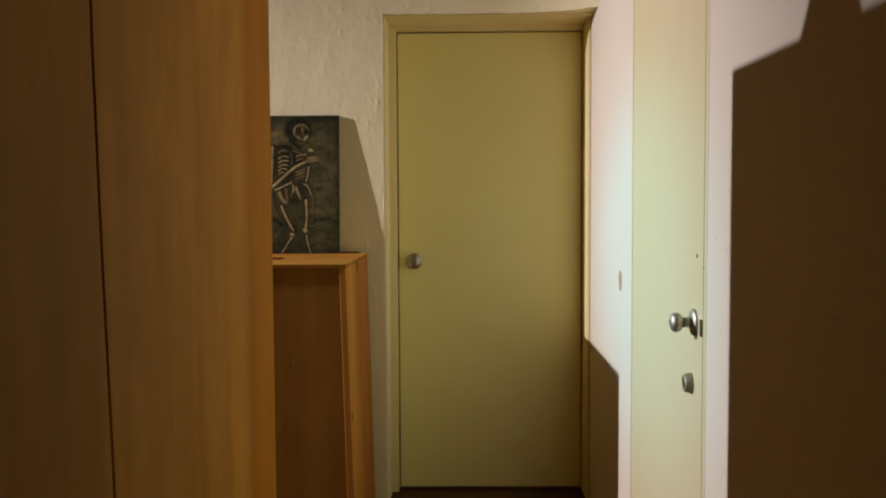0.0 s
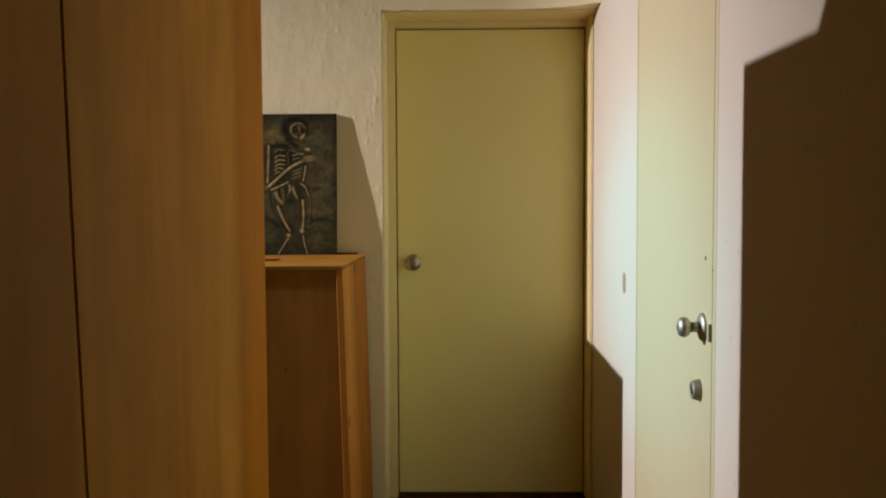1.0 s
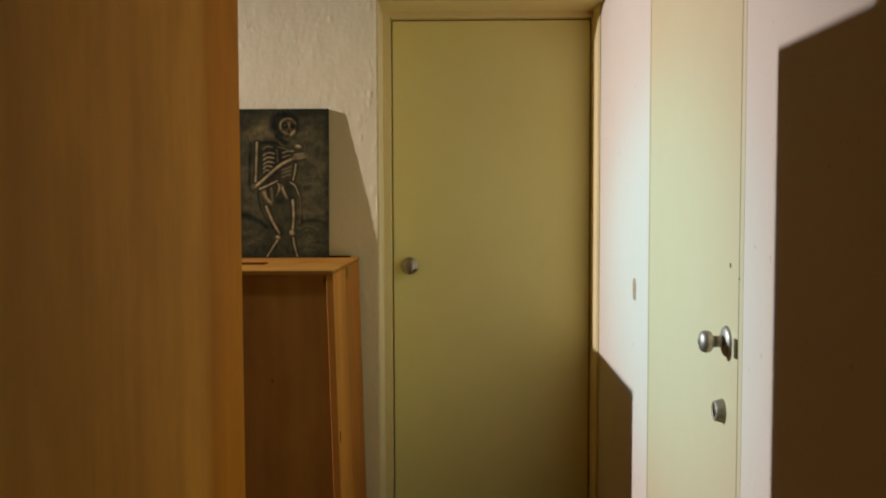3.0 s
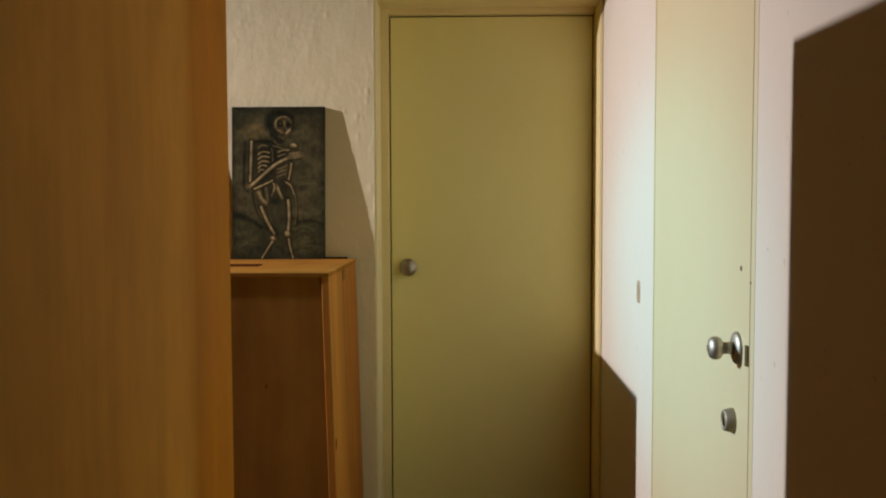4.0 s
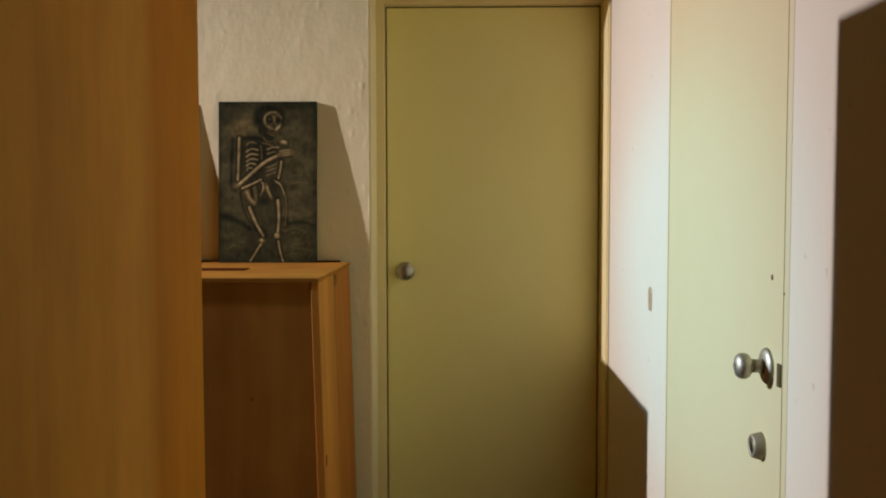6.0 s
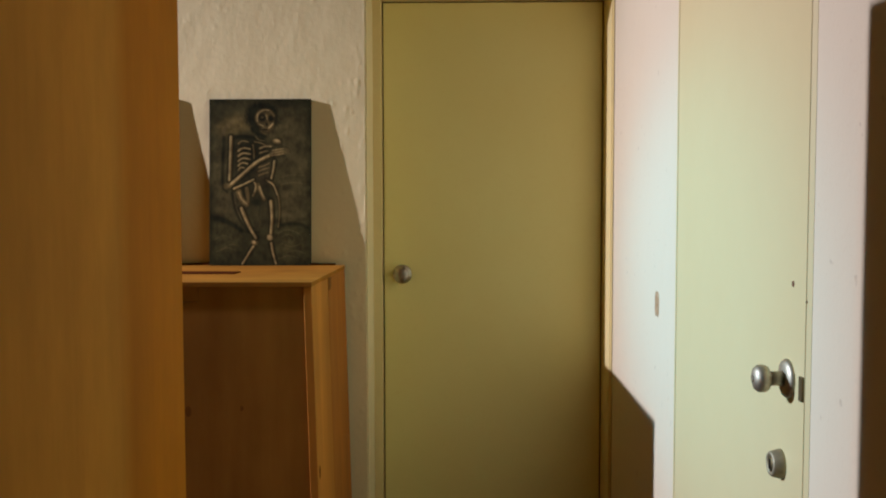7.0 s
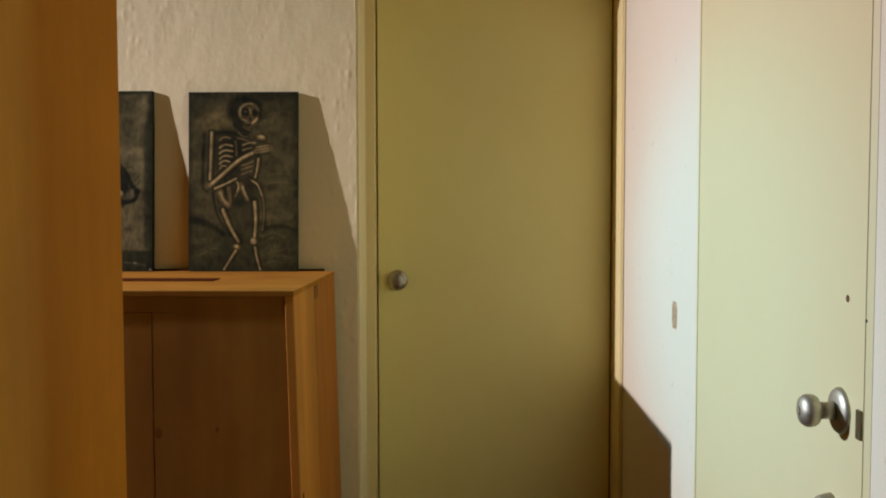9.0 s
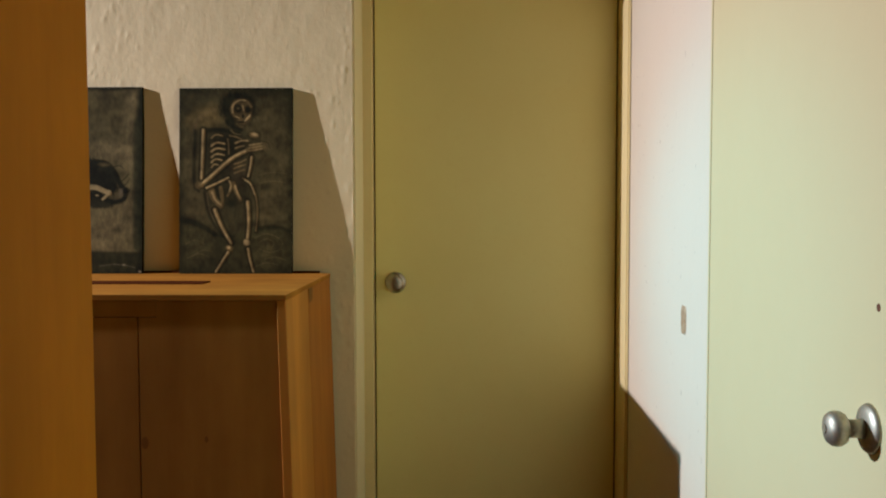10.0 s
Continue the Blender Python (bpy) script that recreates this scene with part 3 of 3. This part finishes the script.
def picture(at, width, height, thick, lean_deg, label):
    """An Empty at the lower left front corner; the picture's plane is x and z, its front looks along -y."""
    e = new("painting")
    e.matrix_world = pose(at[0], at[1], at[2], -lean_deg, 0, 0)
    bpy.context.view_layer.update()
    tagged(e, label, "painting", "paintings on the cabinet")
    ob = mesh_object("panel", box(0, width, 0, thick, 0, height, 0.0015), M_PIC_DARK)
    ob.parent = e
    return e


PW, PH, PT = 0.348, 0.569, 0.014
pic = picture((-0.796, BACK - 0.050, CT + 0.0005), PW, PH, PT, 3.25, "dark unframed painting of a pale skeleton, leaning on the wall")
sheet = Sheet(196, 327, 1.25, OLIVE)
low = clouds(sheet.nu, sheet.nw, (4, 6), 11)
streaks = clouds(sheet.nu, sheet.nw, (7, 46), 12)
sheet.cover(0.75 * np.clip(1.4 * low - 0.35, 0, 1), (0.090, 0.075, 0.028))
sheet.cover(0.40 * streaks, UMBER)
sheet.patch(165, 120, 34, 60, BROWN, 0.9, 0.35, dry=0.5)
sheet.patch(22, 150, 18, 50, BROWN, 0.9, 0.30, dry=0.5)
sheet.patch(30, 205, 22, 22, BROWN, 0.8, 0.35, dry=0.5)
sheet.patch(150, 200, 16, 32, BROWN, 0.8, 0.45, dry=0.4)
sheet.patch(150, 55, 24, 34, BROWN, 0.9, 0.30, dry=0.5)
# the dark ground with its crest
ridge = np.interp(sheet.x, (0, 16, 32, 48, 66, 90, 120, 140, 162, 182, 196), (230, 231, 234, 243, 254, 258, 252, 244, 241, 245, 252))
below = np.clip((sheet.y - ridge + 2) / 4, 0, 1)
sheet.cover(0.8 * below, (0.036, 0.036, 0.0125))
sheet.patch(26, 275, 26, 24, (0.088, 0.078, 0.028), 0.9, 0.6, dry=0.6)
sheet.patch(150, 290, 36, 30, (0.084, 0.072, 0.025), 0.9, 0.6, dry=0.6)
for pts, w in ((((2, 233), (22, 236), (44, 246), (62, 258)), 13), (((136, 249), (160, 245), (180, 248), (195, 255)), 9), (((60, 258), (76, 262), (96, 262)), 5)):
    sheet.stroke(pts, w, INK, 4.0, 0.7, 0.6)
for pts in (((132, 264), (150, 257), (170, 263), (180, 275), (170, 288)), ((138, 272), (152, 266), (164, 272), (160, 284)), ((140, 284), (158, 290), (178, 284)), ((148, 302), (168, 298), (186, 304)), ((134, 314), (152, 308), (172, 312)), ((14, 300), (34, 292), (52, 298)), ((10, 276), (28, 268), (46, 276)), ((138, 154), (160, 149), (186, 151)), ((140, 168), (162, 164), (184, 167)), ((24, 296), (40, 286), (56, 288))):
    sheet.stroke(pts, 1.6, (0.150, 0.125, 0.046), 1.6, 0.6, 0.6, dry=0.5)
# darker borders
rim = np.minimum(np.minimum(sheet.x, 196 - sheet.x), np.minimum(sheet.y, 327 - sheet.y)) - 6 * (clouds(sheet.nu, sheet.nw, (9, 14), 15) - 0.5)
sheet.cover(0.75 * np.clip((13 - rim) / 13, 0, 1), (0.018, 0.019, 0.0065))
sheet.patch(185, 8, 46, 18, INK, 0.7, 0.55)
sheet.patch(14, 6, 40, 12, INK, 0.8, 0.45)
# shoulder and body in half tone
sheet.patch(48, 52, 30, 18, (0.150, 0.112, 0.036), 0.6, 0.9, -0.25, dry=0.3)
sheet.stroke(((26, 74), (30, 60), (42, 46), (62, 38)), 5, (0.125, 0.092, 0.04), 4, 0.6, dry=0.4)
sheet.patch(84, 112, 34, 42, INK, 0.35, 0.75)
sheet.patch(88, 178, 40, 32, INK, 0.35, 0.65)
sheet.patch(104, 150, 18, 22, (0.060, 0.046, 0.019), 0.5, 0.7)
sheet.stroke(((28, 76), (26, 120), (26, 168), (34, 182)), 7, INK, 3, 0.8)
sheet.stroke(((52, 74), (74, 74), (104, 80)), 9, INK, 3, 0.9)
sheet.stroke(((44, 184), (48, 210), (58, 236), (76, 262)), 5, INK, 3, 0.8)
sheet.stroke(((48, 186), (52, 212), (62, 236)), 2.2, (0.115, 0.085, 0.037), 1.8, 0.6)
# head with a dark halo
sheet.patch(102, 35, 33, 30, INK, 0.16, 0.94, 0.2)
sheet.stroke(((84, 60), (96, 70), (108, 74)), 9, INK, 3, 0.9)
sheet.patch(108, 37, 17, 17, (0.095, 0.070, 0.025), 0.3, 0.95, 0.15)
sheet.patch(111, 54, 11, 13, (0.095, 0.070, 0.025), 0.35, 0.95, 0.5)
sheet.stroke(((95, 47), (91, 38), (95, 27), (106, 21), (118, 24), (125, 33)), 4.0, BONE_SHADE, 2, 1.0, 0.8, 0.0003)
sheet.stroke(((93, 43), (94, 30), (104, 22), (115, 22)), 2.4, BONE, 1.5, 0.95, 0.8, 0.0003)
sheet.stroke(((109, 30), (112, 40), (113, 46)), 3.4, BONE_SHADE, 1.5, 1.0, 0.8, 0.0003)
sheet.stroke(((110, 32), (112, 40)), 1.8, BONE, 1.2, 0.8, 0.8, 0.0003)
sheet.stroke(((124, 44), (123, 51), (117, 56), (112, 64)), 4.0, BONE_SHADE, 1.6, 1.0, 0.7, 0.0003)
sheet.stroke(((123, 48), (118, 54), (114, 58)), 2.4, BONE, 1.3, 0.9, 0.7, 0.0003)
sheet.stroke(((95, 49), (102, 52), (106, 56)), 3.0, BONE_SHADE, 1.5, 1.0, 0.8, 0.0003)
sheet.stroke(((98, 50), (104, 53)), 1.6, BONE, 1.2, 0.7, 0.8, 0.0003)
for cx, cy, rx, ry in ((102, 36, 7.5, 8.0), (119, 38, 5.0, 6.5), (111, 50, 2.4, 3.4), (107, 60, 6.5, 1.5)):
    sheet.patch(cx, cy, rx, ry, INK, 0.3, 0.95)
sheet.patch(102, 36, 2.6, 2.2, BONE_SHADE, 0.5, 0.75)
sheet.stroke(((100, 63), (106, 68), (112, 68)), 2.2, BONE_SHADE, 1.2, 0.8)
sheet.stroke(((90, 74), (96, 80), (106, 82)), 3, BROWN, 2, 0.9)
# ribs
for k, (y, x0, x1, w) in enumerate(((84, 56, 75, 3.2), (98, 56, 79, 5.0), (108, 56, 79, 4.6), (118, 56, 78, 4.4), (127, 56, 74, 3.6), (136, 56, 69, 3.0))):
    pts = ((x0, y + 4), (x0 + 0.25 * (x1 - x0), y - 0.4), (x0 + 0.55 * (x1 - x0), y - 1.8), (x1, y + 0.2))
    sheet.stroke(pts, w, BONE_SHADE, 1.3, 1.0, 0.8, 0.0003)
    sheet.stroke(pts, w * 0.45, BONE, 1.2, 0.85 if k else 0.4, 0.8, 0.0003, 0.3)
for pts, w, pale in ((((88, 84), (98, 86), (108, 90)), 3, 0.3), (((98, 97), (108, 93), (119, 93)), 5, 0.9), (((98, 106), (106, 103), (113, 102)), 4, 0.5), (((96, 134), (106, 131), (116, 126)), 3, 0.25), (((95, 142), (105, 138), (115, 135)), 3, 0.25), (((96, 150), (104, 147), (113, 144)), 3, 0.2), (((84, 90), (86, 104), (86, 116)), 3, 0.2)):
    sheet.stroke(pts, w, BONE_SHADE, 1.4, 0.9, 0.8, 0.0002)
    sheet.stroke(pts, w * 0.45, BONE, 1.2, pale, 0.8, 0.0002, 0.3)
# hips and legs
sheet.stroke(((110, 159), (124, 168), (133, 190), (136, 220), (134, 254)), 8, INK, 2.5, 0.8, 0.8)
sheet.stroke(((110, 159), (124, 168), (133, 190), (136, 220), (133, 252)), 3.2, BONE_SHADE, 1.5, 1.0, 0.8, 0.0003)
sheet.stroke(((114, 162), (124, 170), (131, 188)), 2.2, BONE, 1.3, 0.7, 0.6, 0.0003)
sheet.stroke(((56, 180), (60, 194), (72, 208)), 11, BONE_SHADE, 1.6, 1.0, 0.8, 0.0003)
sheet.stroke(((72, 176), (74, 190), (74, 204)), 7, BONE_SHADE, 1.8, 0.9, 0.8, 0.0003)
sheet.stroke(((57, 184), (62, 196), (72, 206)), 3.5, BONE, 1.6, 0.75, 0.8, 0.0003, 0.4)
sheet.stroke(((66, 180), (68, 190), (72, 198)), 3, INK, 1.6, 0.75)
sheet.stroke(((82, 158), (89, 167), (90, 178), (84, 190)), 4.5, BONE_SHADE, 1.5, 1.0, 0.8, 0.0003)
sheet.stroke(((84, 160), (90, 170), (87, 182)), 2, BONE, 1.2, 0.7, 0.8, 0.0003)
sheet.stroke(((94, 168), (99, 182), (106, 197)), 7, BONE_SHADE, 1.6, 1.0, 0.9, 0.0003)
sheet.stroke(((97, 172), (101, 184), (106, 195)), 3, BONE, 1.4, 0.8, 0.9, 0.0003, 0.3)
sheet.patch(92, 204, 9, 6, INK, 0.5, 0.8)
sheet.bone(((119, 201), (121, 232), (119, 264)), 7.5)
sheet.bone(((62, 215), (74, 244), (90, 273)), 8)
sheet.bone(((120, 284), (123, 302), (129, 324)), 5.5)
sheet.bone(((85, 290), (76, 304), (64, 324)), 5.5)
sheet.patch(117, 272, 5, 5, BONE, 0.4, 0.9, 0, 0.0003)
sheet.patch(87, 282, 6, 5, BONE_SHADE, 0.4, 1.0, 0.3, 0.0003)
sheet.patch(86, 281, 3, 2.5, BONE, 0.5, 0.7, 0.3)
# arms last, they cross the body
sheet.bone(((126, 122), (124, 138), (120, 156)), 5.5)
sheet.bone(((42, 74), (41, 112), (39, 160)), 7, taper=0.9)
sheet.bone(((48, 176), (66, 168), (86, 158)), 5)
sheet.bone(((38, 171), (62, 150), (92, 124), (122, 108)), 8, taper=0.95)
sheet.patch(34, 171, 7, 6, BONE_SHADE, 0.4, 0.9, 0, 0.0002)
sheet.patch(130, 84, 11, 8, INK, 0.3, 0.8, 0.2)
sheet.patch(130, 83, 8, 5, BONE_SHADE, 0.35, 1.0, 0.25, 0.0003)
sheet.patch(131, 82, 5, 2.5, BONE, 0.5, 0.85, 0.25, 0.0003)
sheet.patch(136, 104, 22, 11, INK, 0.3, 0.7, -0.1)
sheet.patch(134, 104, 15, 6.5, BONE_SHADE, 0.4, 0.95, -0.15, 0.0003)
for y in (99, 104, 109):
    sheet.stroke(((122, y + 2), (134, y), (144, y - 2)), 2, BONE, 1.3, 0.55, 0.8, 0.0002, 0.3)
sheet.patch(151, 101, 8, 8, BROWN, 0.4, 0.9)
sheet.stroke(((146, 94), (154, 97), (157, 106)), 2, INK, 1.4, 0.7)
sheet.scumble(31)
sheet.mesh("painted_surface", pic, PW, PH, "pale bone brown strokes over dark olive")

P2W, P2H = 0.35, 0.574
pic2 = picture((-0.912 - P2W, BACK - 0.050, CT + 0.0005), P2W, P2H, 0.02, 3.5, "dark unframed painting with grey sky, leaning on the wall")
sheet = Sheet(200, 327, 1.25, (0.092, 0.078, 0.031))
low = clouds(sheet.nu, sheet.nw, (5, 7), 21)
streaks = clouds(sheet.nu, sheet.nw, (8, 40), 22)
sheet.cover(0.9 * np.clip(1.6 * low - 0.5, 0, 1), (0.135, 0.113, 0.045))
sheet.cover(0.55 * streaks, (0.058, 0.050, 0.016))
sheet.cover(0.5 * np.clip((100 - sheet.y) / 60, 0, 1), (0.062, 0.051, 0.017))
for cx, cy, rx, ry, f in ((184, 22, 9, 12, 0.8), (176, 62, 9, 26, 0.55), (150, 112, 40, 12, 0.8), (178, 130, 14, 12, 0.6), (150, 240, 34, 30, 0.45), (120, 265, 30, 20, 0.5), (168, 200, 10, 16, 0.4)):
    sheet.patch(cx, cy, rx, ry, (0.215, 0.172, 0.075), 0.9, f, dry=0.55)
sheet.cover(0.9 * np.clip((sheet.y - 285 - 0.02 * (sheet.x - 100)) / 5, 0, 1), (0.017, 0.019, 0.006))
rim = np.minimum(np.minimum(200 - sheet.x, sheet.y * 1.6), 200 - sheet.x) - 5 * (clouds(sheet.nu, sheet.nw, (9, 16), 25) - 0.5)
sheet.cover(0.95 * np.clip((13 - rim) / 9, 0, 1), (0.015, 0.017, 0.006))
sheet.stroke(((191, 60), (190, 160), (190, 280)), 12, (0.022, 0.025, 0.009), 4, 0.8, 1.0)
# a dark rounded head with a pale patch
sheet.patch(112, 160, 48, 34, INK, 0.08, 0.98, 0.45, 0.0003)
sheet.stroke(((110, 132), (134, 134), (150, 148), (160, 168), (170, 182)), 11, INK, 2, 0.95, 0.8, 0.0003)
sheet.stroke(((172, 180), (168, 196), (150, 202), (132, 196)), 9, INK, 2, 0.95, 0.8, 0.0003)
sheet.patch(126, 202, 26, 11, INK, 0.2, 0.9)
for pts in (((160, 168), (170, 160), (177, 152)), ((150, 140), (160, 138), (166, 142)), ((160, 176), (172, 170), (178, 160)), ((166, 186), (176, 184), (180, 174))):
    sheet.stroke(pts, 2.4, INK, 1.5, 0.75, 0.5)
sheet.patch(132, 136, 9, 3, BROWN, 0.6, 0.6)
pale = (0.36, 0.285, 0.120)
sheet.stroke(((104, 176), (118, 176), (132, 182), (142, 186)), 9, pale, 1.6, 0.95, 0.9, 0.0004)
sheet.stroke(((142, 184), (136, 192), (130, 197)), 6, pale, 1.6, 0.9, 0.6, 0.0004)
sheet.patch(120, 189, 9, 5, INK, 0.3, 0.95)
sheet.patch(120, 190, 3, 1.6, pale, 0.4, 0.8)
sheet.patch(162, 185, 3, 6, (0.13, 0.11, 0.06), 0.5, 0.9, 0.3)
sheet.stroke(((126, 314), (150, 311), (172, 313), (188, 317)), 2, (0.12, 0.105, 0.055), 1.5, 0.75, 0.7, dry=0.6)
sheet.patch(168, 312, 3, 1.6, (0.16, 0.14, 0.08), 0.4, 0.8)
sheet.patch(196, 324, 2.5, 2, (0.30, 0.25, 0.14), 0.4, 0.9)
sheet.scumble(41)
sheet.mesh("painted_surface", pic2, P2W, P2H, "grey olive sky round a black rounded form")
